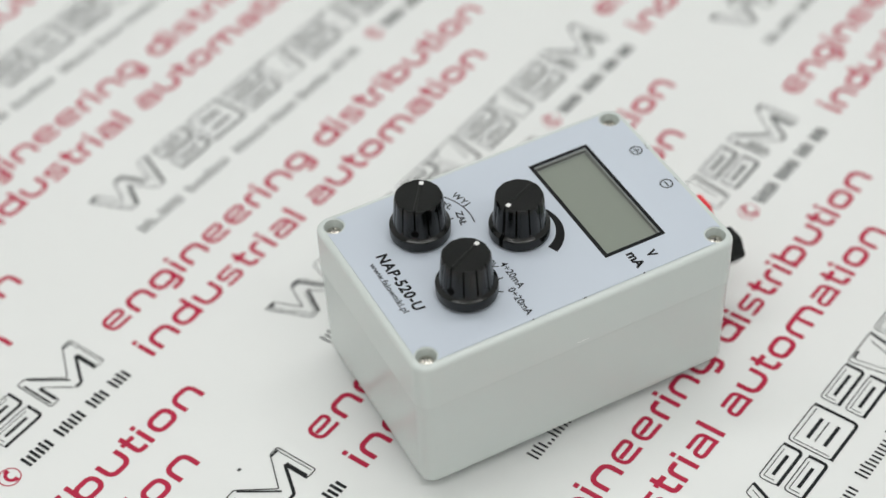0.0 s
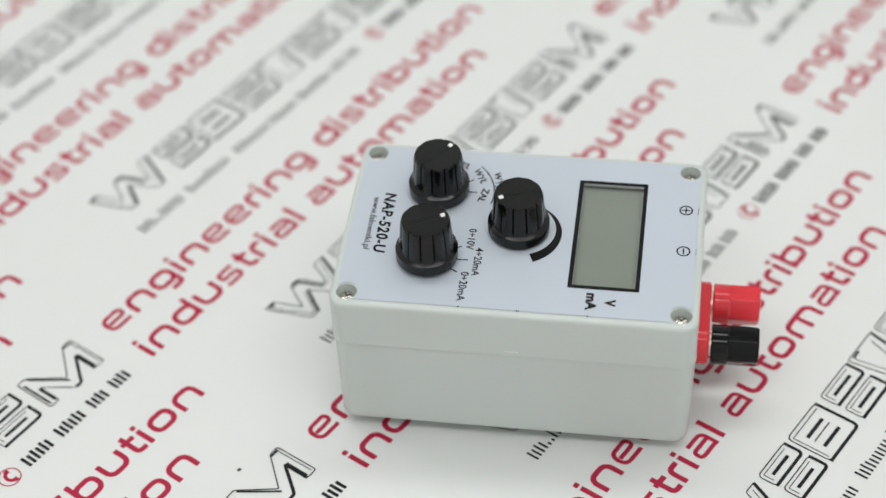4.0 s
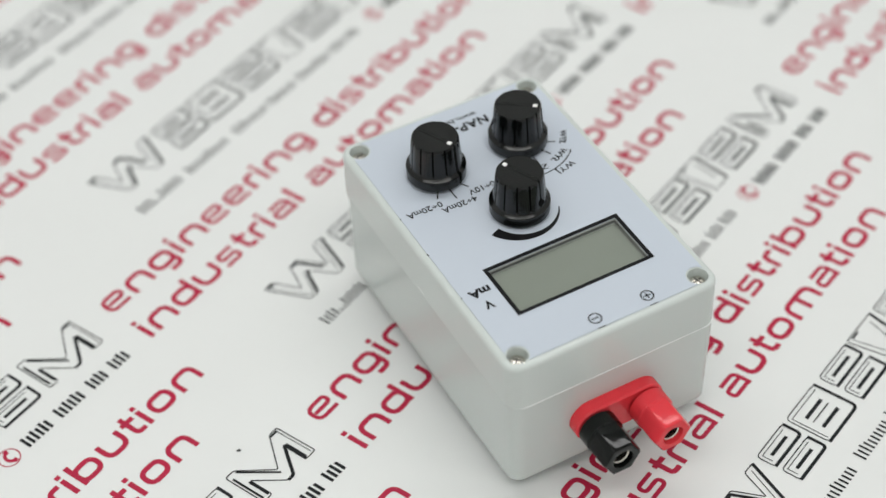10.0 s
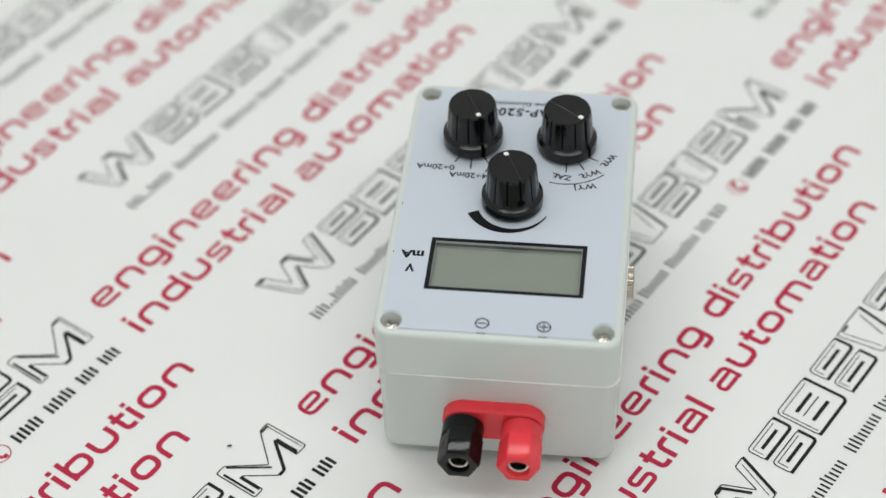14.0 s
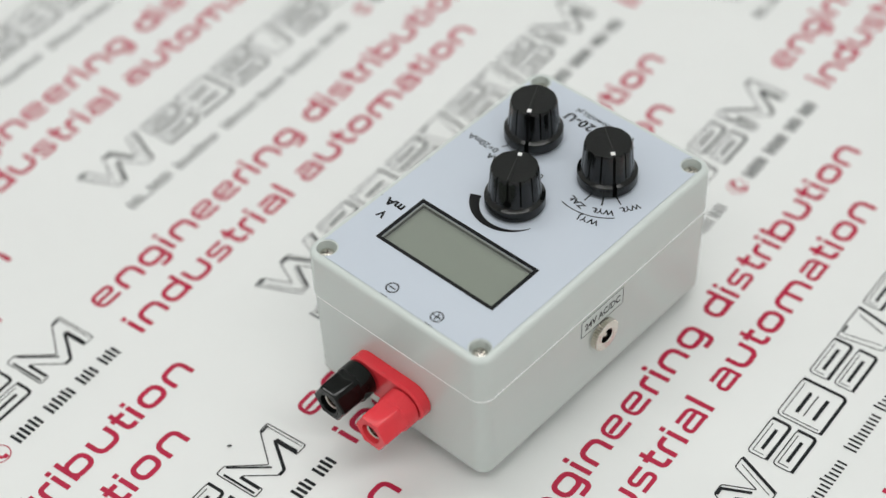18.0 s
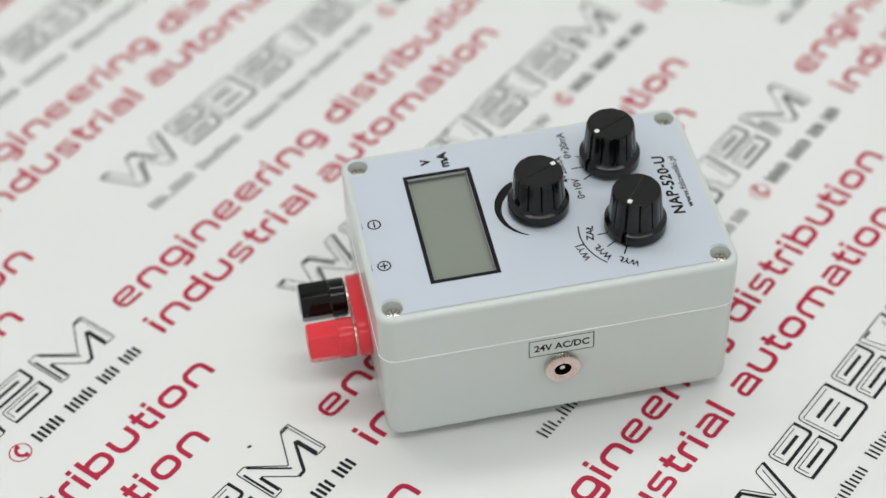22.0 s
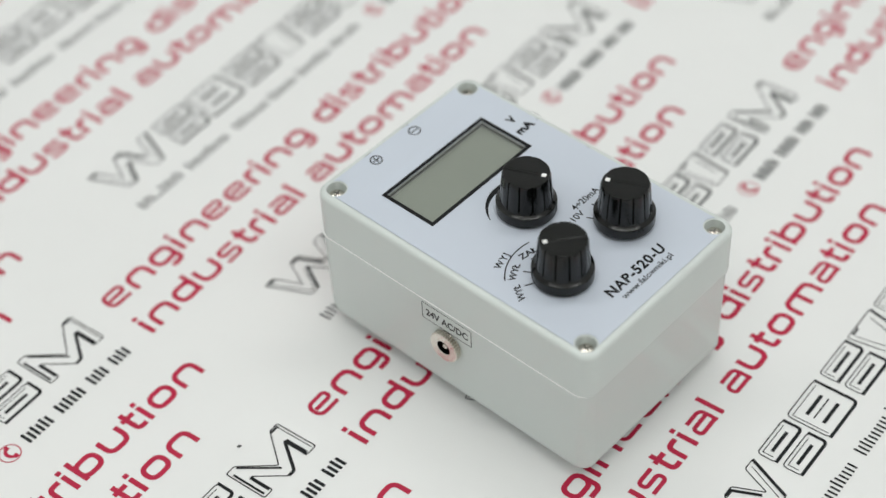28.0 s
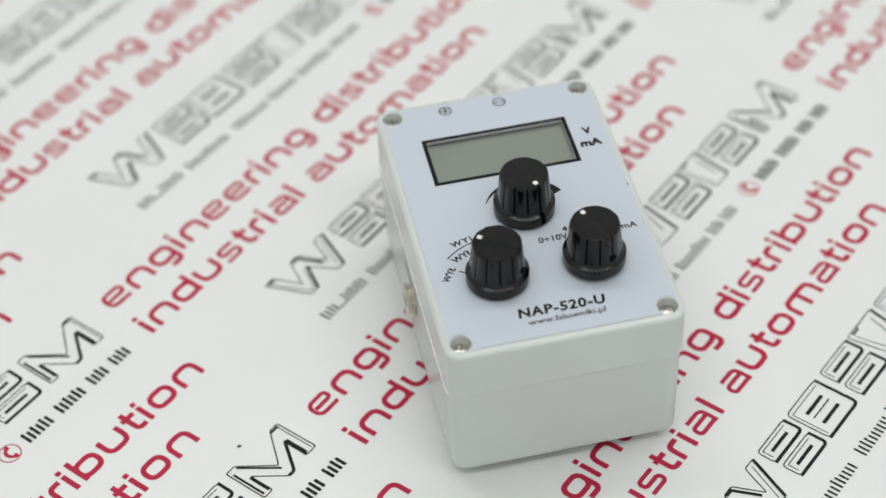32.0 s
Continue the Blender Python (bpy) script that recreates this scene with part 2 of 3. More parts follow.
def glyph(c):
    """Width and lines (points, corner radius, closed) of a letter of the squared, rounded alphabet on the mat."""
    h, s = X_HEIGHT, STROKE / 2
    t, w = h - s, 10.96
    r = w - s
    bowl = ([(s, s), (r, s), (r, t), (s, t)], 3.2, True)
    mid = h / 2
    return {
        "n": (w, [([(s, 0), (s, t), (r, t), (r, 0)], 3.4, False)]),
        "u": (w, [([(s, h), (s, s), (r, s), (r, h)], 3.4, False)]),
        "o": (w, [bowl]),
        "e": (w, [([(r + 0.4, s), (s, s), (s, t), (r, t), (r, mid), (s + 1, mid)], 3.0, False)]),
        "g": (w, [bowl, ([(r, t - 2), (r, -2.4), (s + 3.4, -2.4)], 2.2, False)]),
        "d": (w, [bowl, ([(r, 0), (r, 11.3)], 0, False)]),
        "b": (w, [bowl, ([(s, 0), (s, 11.3)], 0, False)]),
        "a": (w, [([(s + 0.6, t), (r, t), (r, 0)], 2.6, False), ([(r, s), (s, s), (s, mid + 0.3), (r, mid + 0.3)], 1.6, False)]),
        "i": (2.53, [([(s, 0), (s, h - 0.3)], 0, False), ([(s, 9.3), (s, 11.2)], 0, False)]),
        "l": (2.53, [([(s, 0), (s, 11.3)], 0, False)]),
        "r": (5.3, [([(s, 0), (s, t), (5.8, t)], 3.0, False)]),
        "t": (5.3, [([(1.9, 10.8), (1.9, s), (5.8, s)], 2.4, False), ([(-0.2, t), (5.6, t)], 0, False)]),
        "s": (9.68, [([(9.0, t), (s, t), (s, mid), (9.4 - s, mid), (9.4 - s, s), (0.3, s)], 1.9, False)]),
        "m": (16.85, [([(s, 0), (s, t), (16.6 - s, t), (16.6 - s, 0)], 3.4, False), ([(8.3, t), (8.3, 0)], 0, False)]),
    }[c]


def printed_word(text):
    gs = [glyph(c) for c in text]
    gap = 1.93
    bm, x = bmesh.new(), 0.0
    for c, (w, lines) in zip(text, gs):
        for i, (pts, r, closed) in enumerate(lines):
            pts = soften(pts, r, closed) if r else pts
            ribbon(bm, [(px + x, py) for px, py in pts], STROKE * (0.8 if c in "aes" else 1.0), 0.02 * i, closed)
        x += w + gap
    return mesh_of(bm, "printed_word", M_RED_INK)


def emblem_mesh():
    """The company mark as plain outlined shapes: zigzag bands at the ends, paired bars, a lined plate and tapering plates between."""
    bm = bmesh.new()
    H, thin, thick = 17.2, 0.46, 1.25

    def shape(pts, r, lit, shade):
        """A closed outline, drawn anticlockwise: thin all round, heavy along the stretches named in shade (first and last corner)."""
        ribbon(bm, soften(pts, r, True), thin, 0.0, True)
        for a, b in shade:
            ribbon(bm, soften([pts[k % len(pts)] for k in range(a, b + 1)], r), thick, 0.02)
        for run in lit:
            ribbon(bm, run, 0.34, 0.01)

    def bar(x0, x1, y0, y1):
        m = (y0 + y1) / 2
        shape([(x0, y0), (x1, y0), (x1, y1), (x0, y1)], 1.8, [[(x0 + 1.5, y0 + 2.0), (x0 + 1.5, y1 - 1.4), (x1 - 2.0, y1 - 1.4)]], [(0, 2)])
        ribbon(bm, [(x0 + 3.4, m - 0.2), (x1 - 4.0, m - 0.2)], 1.3, 0.03)

    zig = [(0, 17), (6.9, 0), (10.9, 0), (17.1, 10.6), (22.6, 0), (26.4, 0), (33.6, 17), (28.6, 17), (24.2, 6.0), (19.4, 17), (14.8, 17), (9.0, 6.0), (4.6, 17)]
    shape(zig, 0.9, [[(1.9, 15.6), (8.2, 1.4), (10.2, 1.4), (15.4, 10.6)], [(24.6, 1.6), (30.8, 15.6)]], [(2, 3), (5, 6)])
    ribbon(bm, [(14.9, 16.2), (18.0, 16.2), (22.2, 6.6)], 1.2, 0.03)
    ribbon(bm, [(1.4, 16.2), (4.4, 16.2)], 1.1, 0.03)
    zag = [(0, 0), (4.2, 0), (4.2, 9.8), (12.0, -0.8), (14.8, -0.8), (22.8, 10.2), (22.8, 0), (27.4, 0), (27.2, 17.3), (23.2, 17.3), (13.4, 5.0), (4.0, 17.3), (0, 17.3)]
    zag = [(px + 180.2, py) for px, py in zag]
    shape(zag, 0.9, [[(px + 180.2, py) for px, py in ((26.2, 1.0), (26.0, 16.0))]], [(3, 6)])
    for run, w in (([(1.2, 15.0), (1.2, 1.2)], 0.9), ([(4.0, 16.2), (13.2, 3.4)], 0.8), ([(23.4, 10.0), (23.4, 0.8)], 1.3), ([(22.6, 16.4), (26.4, 16.4)], 0.9), ([(3.6, 9.6), (3.6, 0.9)], 1.1)):
        ribbon(bm, [(px + 180.2, py) for px, py in run], w, 0.03)
    for x0, x1 in ((37.0, 54.6), (80.4, 99.4), (120.6, 139.6), (157.4, 175.6)):
        bar(x0, x1, 0.0, 7.4)
        bar(x0, x1, 9.8, H)
    # lined plate
    shape([(57.0, 0), (76.6, 0), (76.6, H), (57.0, H)], 2.2, [[(58.4, 1.5), (58.4, 15.5), (75.0, 15.5)]], [(0, 2)])
    for y, w in ((5.0, 1.4), (8.8, 0.5), (11.6, 1.4)):
        ribbon(bm, [(61.4, y), (72.0, y)], w, 0.03)
    # tapering plates
    for x0, x1, c, w in ((101.0, 118.0, 109.0, 11.0), (141.0, 154.6, 147.6, 9.0)):
        shape([(c - w / 2, 0), (c + w / 2, 0), (x1, H), (x0, H)], 1.2, [[(c - 3.2, 1.6), (x0 + 2.2, 15.4)]], [(1, 2)])
        ribbon(bm, [(x0 + 2.4, H - 1.0), (x0 + 6.5, H - 1.0)], 0.9, 0.03)
        ribbon(bm, [(c + 2.0, 4.0), (x1 - 3.4, 15.0)], 0.45, 0.03)
    return mesh_of(bm, "printed_emblem", M_BLACK_INK)


def bars_mesh(groups, pitch, stem, height):
    """Plain bars, a close pair for each sign of a line that is not spelled out. groups: (start, heights of the signs)."""
    bm = bmesh.new()
    for x, hs in groups:
        for i, h in enumerate(hs):
            for px, hh in ((x + i * pitch, height * h), (x + i * pitch + pitch * 0.5, height * min(h, 0.86 if h > 0.8 else h))):
                vs = [bm.verts.new((a, b, 0)) for a, b in ((px, 0), (px + stem, 0), (px + stem, hh), (px, hh))]
                bm.faces.new(vs)
    return mesh_of(bm, "printed_bars", M_BLACK_INK)


def telephone_mesh():
    bm = bmesh.new()
    ribbon(bm, circle_loop(3.9, 32), 0.45, 0, True)
    arc = [(2.6 * math.cos(radians(a)) + 1.4, 2.6 * math.sin(radians(a))) for a in range(110, 251, 14)]
    ribbon(bm, arc, 1.3, 0.01)
    for a in (110, 250):
        x, y = 2.6 * math.cos(radians(a)) + 1.4, 2.6 * math.sin(radians(a))
        ribbon(bm, [(x - 0.6, y), (x + 1.0, y)], 1.9, 0.02)
    return mesh_of(bm, "printed_telephone", M_RED_INK)


L, U = 0.74, 1.0
ADDRESS = [(0.6, (U, U, 0.3, U, U, U)), (28.2, (U, L, L, U, L, L)), (57.0, (U, U, L, L, L)), (79.0, (U, L, L, L)),
           (97.5, (U, L, L, U, L)), (120.0, (U, U)), (129.5, (U, U))]
PHONE = [(156.4, (1, 1, 1)), (172.6, (1, 1, 1)), (188.8, (1, 1)), (200.2, (1, 1))]
W_ENGINEERING, W_DISTRIBUTION = printed_word("engineering"), printed_word("distribution")
W_INDUSTRIAL, W_AUTOMATION = printed_word("industrial"), printed_word("automation")
W_EMBLEM, W_ADDRESS, W_PHONE = emblem_mesh(), bars_mesh(ADDRESS, 4.0, 0.85, 5.0), bars_mesh(PHONE, 4.3, 1.25, 5.4)
W_TELEPHONE = telephone_mesh()
PRINT_LABEL = {"printed_word": "red lower-case word in rounded square lettering", "printed_emblem": "black outlined company mark",
               "printed_bars": "small black line of print", "printed_telephone": "red telephone sign in a circle"}
# uneven printing of a row: along it for the mark and the words, across it for the row and for the mark alone
SHIFT = {0: (3.8, 3.8, 2.0, 0.0), 1: (4.0, 2.0, 0.0, -0.6), 2: (-3.0, 0.0, 0.0, 0.0), 3: (0.0, 0.0, 0.0, -1.8), 4: (2.5, 4.3, -1.4, 0.2),
         5: (-1.0, 0.0, 1.2, -1.6), 7: (0.0, 0.0, -1.9, 0.0)}
for row in range(-5, 12):
    da, db, dv, dm = SHIFT.get(row, (0.0, 0.0, 0.0, 0.0))
    top = 142.7 - ROW * (row - 2) + dv
    mark = top + dm
    a0, b0 = (-36.0 + da, 184.0 + db) if row % 2 else (-294.0 + da, -77.3 + db)
    for k in (-1, 0, 1):
        a, b = a0 + k * PERIOD, b0 + k * PERIOD
        for me, u, v in ((W_EMBLEM, a, mark - 17.2), (W_ADDRESS, a, mark - 31.0), (W_PHONE, a, mark - 30.9), (W_TELEPHONE, a + 149.0, mark - 28.2),
                         (W_ENGINEERING, b - 0.4, top - 11.2), (W_DISTRIBUTION, b + 124.8, top - 11.2),
                         (W_INDUSTRIAL, b - 0.5, top - 31.0), (W_AUTOMATION, b + 96.2, top - 31.0)):
            if abs(u + 100) < 720 and abs(v - 60) < 420:
                name = me.name.split(".")[0]
                part(name, me, None, mat, PRINT_LABEL[name], mmpose(u, v, 0.12))

bm = bmesh.new()
bmesh.ops.create_icosphere(bm, subdivisions=1, radius=0.55)
for v in bm.verts:
    v.co = Vector((v.co.x * 1.7, v.co.y, v.co.z * 0.6)) * (0.8 + 0.4 * noise.random())
crumb = tagged(new("crumb", mesh_of(bm, "crumb", M_CRUMB)), "tiny dark crumb lying on the white mat", "crumb")
c, s = math.cos(radians(TEXT_TURN)), math.sin(radians(TEXT_TURN))
crumb.matrix_world = mmpose(c * -99.4 - s * 50.9, s * -99.4 + c * 50.9, 0.3, 0, 0, 20)

# ---- the turning stand under the instrument ----
GAP = 6.9
bm = bmesh.new()
lathe(bm, [(21, 0.05), (22, 0.6), (22, 2.2), (8, 2.6), (8, 4.6), (23, 4.8), (24, 5.2), (24, 5.9), (23.6, GAP - 0.6)], 48)
stand = tagged(new("turntable", mesh_of(bm, "turntable", M_WHITE, 30)), "small white turntable hidden under the grey instrument", "turntable")

# ---- the instrument: origin at the middle of its base, x to the right of its panel, y towards the sockets ----
HX, HY, TOP, SEAM = 40.0, 61.0, 57.6, 38.0
PX, PY = 34.2, 55.2        # screw wells
LX0, LX1, LY0, LY1 = -25.2, 23.9, 18.7, 39.5   # display opening
PANEL = TOP + 0.32
device = tagged(new("signal_generator"), "grey plastic signal generator with three black knobs and blank display", "instrument")

bm = bmesh.new()
loft(bm, [(rounded_loop(HX - 1.7, HY - 1.7, 4.4), -0.6), (rounded_loop(HX - 1.05, HY - 1.05, 4.9), -0.35), (rounded_loop(HX - 0.75, HY - 0.75, 5.2), 0.3), (rounded_loop(HX - 0.74, HY - 0.74, 5.2), 2.0),
          (rounded_loop(HX - 0.26, HY - 0.26, 5.5), SEAM - 1.2),
          (rounded_loop(HX - 0.06, HY - 0.06, 5.5), SEAM - 0.24), (rounded_loop(HX - 0.45, HY - 0.45, 5.4), SEAM - 0.04)])
for v in bm.verts:
    v.co.x -= 0.42 * max(0.0, min(1.0, v.co.z / SEAM))
    v.co.y += 0.22 * max(0.0, min(1.0, v.co.z / SEAM))
base = part("base", bm, M_ABS, device, "light grey plastic lower half", smooth=35)

# added white strip: the highlight on the seam ledge, put into colour
bm = bmesh.new()
loft(bm, [(rounded_loop(HX - 0.2, HY - 0.2, 5.5), SEAM - 0.1), (rounded_loop(HX - 0.2, HY - 0.2, 5.5), SEAM + 0.06), (rounded_loop(HX - 0.34, HY - 0.34, 5.4), SEAM + 0.14)])
for v in bm.verts:
    v.co.x -= 0.50
    v.co.y += 0.32
part("gasket", bm, M_ABS_EDGE, device, "thin pale strip painted as the seam's highlight")

bm = bmesh.new()
prof = [(0.32, SEAM - 0.05), (0.06, SEAM + 0.06), (0.0, SEAM + 0.3), (0.0, SEAM + 1.0), (0.0, TOP - 2.3), (0.0, TOP - 1.8)]
prof += [(1.7 * (1 - math.cos(radians(a))), TOP - 1.7 + 1.7 * math.sin(radians(a))) for a in (15, 30, 45, 60, 75)]
rings = loft(bm, [(rounded_loop(HX - d, HY - d, 5.6 - d * 0.6), z) for d, z in prof], True, False)
loops = [rounded_loop(HX - 1.7, HY - 1.7, 5.6 - 1.7 * 0.6)]
wells = [circle_loop(3.5, 28, sx * PX, sy * PY) for sx in (-1, 1) for sy in (-1, 1)]
opening = [(LX0, LY0), (LX1, LY0), (LX1, LY1), (LX0, LY1)]
faces = filled(bm, loops + wells + [opening], TOP)
skin(bm, rings[-1], faces[0])
for k, w in enumerate(wells):
    low = ring(bm, [((x - (PX if k > 1 else -PX)) * 0.95 + (PX if k > 1 else -PX), (y - (PY if k % 2 else -PY)) * 0.95 + (PY if k % 2 else -PY)) for x, y in w], TOP - 3.8)
    skin(bm, faces[1 + k], low)
    bm.faces.new(low)
low = ring(bm, opening, TOP - 2.9)
skin(bm, faces[5], low)
bm.faces.new(low)
lid = part("lid", bm, M_ABS, device, "light grey plastic lid with four screw wells", smooth=35)


def label_outline():
    hx, hy, r = 37.5, 58.6, 4.0
    dy, dx = math.sqrt(r * r - (hx - PX) ** 2), math.sqrt(r * r - (hy - PY) ** 2)
    pts = []
    for sx, sy in ((1, 1), (-1, 1), (-1, -1), (1, -1)):
        a0 = math.atan2(-dy, hx - PX)
        a1 = math.atan2(hy - PY, -dx)
        if a1 > 0:
            a1 -= 2 * math.pi
        run = [(PX + r * math.cos(a0 + (a1 - a0) * i / 14), PY + r * math.sin(a0 + (a1 - a0) * i / 14)) for i in range(15)]
        if sx * sy < 0:
            run.reverse()
        pts += [(sx * x, sy * y) for x, y in run]
    return pts


bm = bmesh.new()
loft(bm, [(rounded_loop(36.9, 50.4, 1.0, 3), TOP + 0.01), (rounded_loop(36.9, 50.4, 1.0, 3), TOP + 0.1)], False, False)
part("adhesive", bm, M_ABS_EDGE, device, "thin adhesive layer under the film")
bm = bmesh.new()
lo = filled(bm, [label_outline(), opening], TOP + 0.12)
hi = filled(bm, [label_outline(), opening], PANEL)
for p, q in zip(lo, hi):
    skin(bm, p, q)
label = part("front_label", bm, M_LABEL, device, "bluish white printed front film")

# display
bm = bmesh.new()
border = ring(bm, [(-26.7, 17.2), (25.4, 17.2), (25.4, 40.9), (-26.7, 40.9)], PANEL + 0.06)
skin(bm, border, ring(bm, opening, PANEL + 0.06))
part("display_frame", bm, M_PRINT, device, "black printed display border")
bm = bmesh.new()
box(bm, LX0 + 0.11, LX1 - 0.11, LY0 + 0.11, LY1 - 0.11, TOP - 2.85, TOP - 2.2)
part("display_glass", bm, M_LCD, device, "blank grey-green liquid crystal display")
# strips round the recess: painted highlight, shade below it, painted reflection at the foot
d, w = 0.02, 0.09
for x0, x1, y0, y1 in ((LX0 + d, LX1 - d, LY0 + d, LY0 + d + w), (LX0 + d, LX1 - d, LY1 - d - w, LY1 - d),
                       (LX0 + d, LX0 + d + w, LY0 + d + w, LY1 - d - w), (LX1 - d - w, LX1 - d, LY0 + d + w, LY1 - d - w)):
    for name, mt, z0, z1, text in (("rim_glint", M_RECESS_GLINT, 0.5, -0.05, "bright upper edge of the display recess"),
                                   ("recess_wall", M_RECESS_SHADE, 1.85, 0.51, "dark wall of the display recess"),
                                   ("foot_glint", M_RECESS_GLINT, 2.2, 1.86, "pale foot of the display recess")):
        bm = bmesh.new()
        box(bm, x0, x1, y0, y1, TOP - z0, TOP - z1)
        part(name, bm, mt, device, text)
bm = bmesh.new()
film_face = (ring(bm, [(LX0 + 0.02, LY0 + 0.02), (LX1 - 0.02, LY0 + 0.02), (LX1 - 0.02, LY1 - 0.02), (LX0 + 0.02, LY1 - 0.02)], TOP + 0.2))
bm.faces.new(film_face)
film_mesh = bpy.data.meshes.new("display_window")
bm.transform(Matrix.Scale(MM, 4))
bm.to_mesh(film_mesh)
bm.free()
film_mesh.materials.append(M_FILM)
part("display_window", film_mesh, None, device, "clear window film").visible_shadow = False


# screws in their wells
def screw(x, y, turn):
    bm = bmesh.new()
    lathe(bm, [(2.9, 0), (2.9, 0.5), (2.7, 1.05), (2.2, 1.45), (1.3, 1.7), (0.5, 1.76), (0.2, 1.76)], 28)
    head = part("screw", bm, M_STEEL, device, "small cross-head steel screw", m=mmpose(x, y, TOP - 3.77, 0, 0, turn), smooth=40)
    # black bars on top of the head paint the shade of a cross-shaped cut
    bm = bmesh.new()
    box(bm, -1.6, 1.6, -0.15, 0.15, 0.9, 1.78)
    box(bm, -0.15, 0.15, -1.6, 1.6, 0.9, 1.785)
    part("cross_shade", bm, M_PRINT, head)


for x, y, turn in ((-PX, PY, 12), (PX, PY, 40), (-PX, -PY, 71), (PX, -PY, 25)):
    screw(x, y, turn)


# knobs
def knob_mesh():
    bm = bmesh.new()
    n = 168
    prof = [(10.3, 0), (10.5, 0.3), (10.5, 3.75), (10.47, 3.95), (10.38, 4.1), (10.25, 4.2), (9.3, 4.865), (9.18, 5.0), (9.12, 5.4), (8.95, 8.0), (8.7, 10.6), (8.42, 14.5), (8.28, 15.75), (7.95, 16.33), (7.75, 16.45)]
    loops = []
    for r, z in prof:
        pts = []
        for i in range(n):
            a = 2 * math.pi * i / n
            cut = 0.0
            if z > 5.0:
                d = abs((a + math.pi / 12) % (math.pi / 6) - math.pi / 12) / (math.pi / 12)
                cut = 0.62 * max(0.0, 1 - d / 0.13) ** 0.6 + 0.15 * (0.5 + 0.5 * math.cos(math.pi * min(1, d * 1.1)))
                cut *= min(1.0, (z - 5.0) / 0.6) * (1.0 if z < 15.8 else 0.5)
            elif i in (0, 1, n - 1) and z > 0.2:
                cut = 1.1
            pts.append(((r - cut) * math.cos(a), (r - cut) * math.sin(a)))
        loops.append((pts, z))
    loft(bm, loops)
    for i in range(12):      # small moulded bead at the foot of each flute
        a = math.pi * i / 6
        bmesh.ops.create_icosphere(bm, subdivisions=1, radius=0.42, matrix=Matrix.Translation((9.0 * math.cos(a), 9.0 * math.sin(a), 5.5)))
    return mesh_of(bm, "knob", M_KNOB, 22)


def knob_bits():
    dot, line, slot_shade, hole = (bmesh.new() for _ in range(4))
    box(dot, 5.3, 6.9, -0.75, 0.75, 16.35, 16.61, 0.1)
    rib = [[line.verts.new((x, y, z)) for y, z in ((-0.75, 16.4), (-0.3, 16.66), (0.3, 16.66), (0.75, 16.4))] for x in (-7.5, 5.1)]
    skin(line, rib[0], rib[1])
    for end in rib:
        line.faces.new(end)
    # solid near-black pieces stand for the shade in slot and set-screw hole
    box(slot_shade, 8.3, 9.5, -0.36, 0.36, 0.3, 4.2, 0.05)
    for r1, z0, z1 in ((9.14, 4.2, 6.2), (9.0, 6.2, 8.6), (8.8, 8.6, 11.0), (8.62, 11.0, 13.2), (8.46, 13.2, 15.2)):
        box(slot_shade, 7.6, r1, -0.45, 0.45, z0, z1)
    bmesh.ops.create_cone(hole, cap_ends=True, segments=20, radius1=1.35, radius2=1.35, depth=1.6, matrix=Matrix.Translation((-8.35, 0, 6.9)) @ Matrix.Rotation(radians(90), 4, "Y"))
    return mesh_of(dot, "pointer_mark", M_WHITE), mesh_of(line, "pointer_ridge", M_KNOB), mesh_of(slot_shade, "slot_shade", M_PIT), mesh_of(hole, "screw_hole_shade", M_PIT)


KNOB, (DOT, LINE, SLOT, HOLE) = knob_mesh(), knob_bits()
for x, y, turn, lift, what in ((-16.3, -30.9, 143, 1.0, "output switch"), (16.5, -30.6, 116, 1.6, "range switch"), (0.1, -1.5, -66, 0.8, "level adjuster")):
    k = part("knob", KNOB, None, device, "black fluted knob with a white pointer mark, " + what, m=mmpose(x, y, PANEL + lift, 0, 0, turn))
    if lift:
        bm = bmesh.new()
        lathe(bm, [(3.0, -lift), (3.0, 0.2)], 24)
        part("shaft", bm, M_STEEL, k, "steel switch shaft")
    part("pointer_mark", DOT, None, k, "white paint mark")
    part("pointer_ridge", LINE, None, k)
    part("slot_shade", SLOT, None, k)
    part("screw_hole_shade", HOLE, None, k)

# print on the front film
INK = PANEL + 0.06
words("model_name", "NAP-520-U", -13.6, 15.6, -49.3, 4.0, M_PRINT, device, INK, bold=0.034, slant=0.1, space=1.12)
words("web_address", "www.falowniki.pl", -11.3, 14.4, -53.0, 2.35, M_PRINT, device, INK, bold=0.012)
words("unit_text", "V", 29.5, 32.7, 30.2, 3.4, M_PRINT, device, INK, bold=0.045)
words("unit_text", "mA", 27.2, 35.0, 24.0, 3.4, M_PRINT, device, INK, bold=0.045)
words("range_text", "0÷20mA", 21.7, 35.1, -18.4, 2.7, M_PRINT, device, INK, bold=0.016)
words("range_text", "4÷20mA", 10.0, 23.3, -14.9, 2.7, M_PRINT, device, INK, bold=0.016)
words("range_text", "0÷10V", 1.1, 11.2, -18.2, 2.7, M_PRINT, device, INK, bold=0.016)
for text, x, y, turn, w in (("ZAŁ", -15.7, -15.4, -11, 7.0), ("WYŁ", -25.3, -17.6, 27, 7.8), ("WYŁ", -31.3, -24.9, 58, 7.2), ("WYJ", -24.1, -11.1, 14, 7.6)):
    words("switch_text", text, -w / 2, w / 2, -1.2, 2.5, M_PRINT, device, 0, bold=0.024, m=mmpose(x, y, INK, 0, 0, turn), space=1.22 if text == "WYJ" else 1.0)


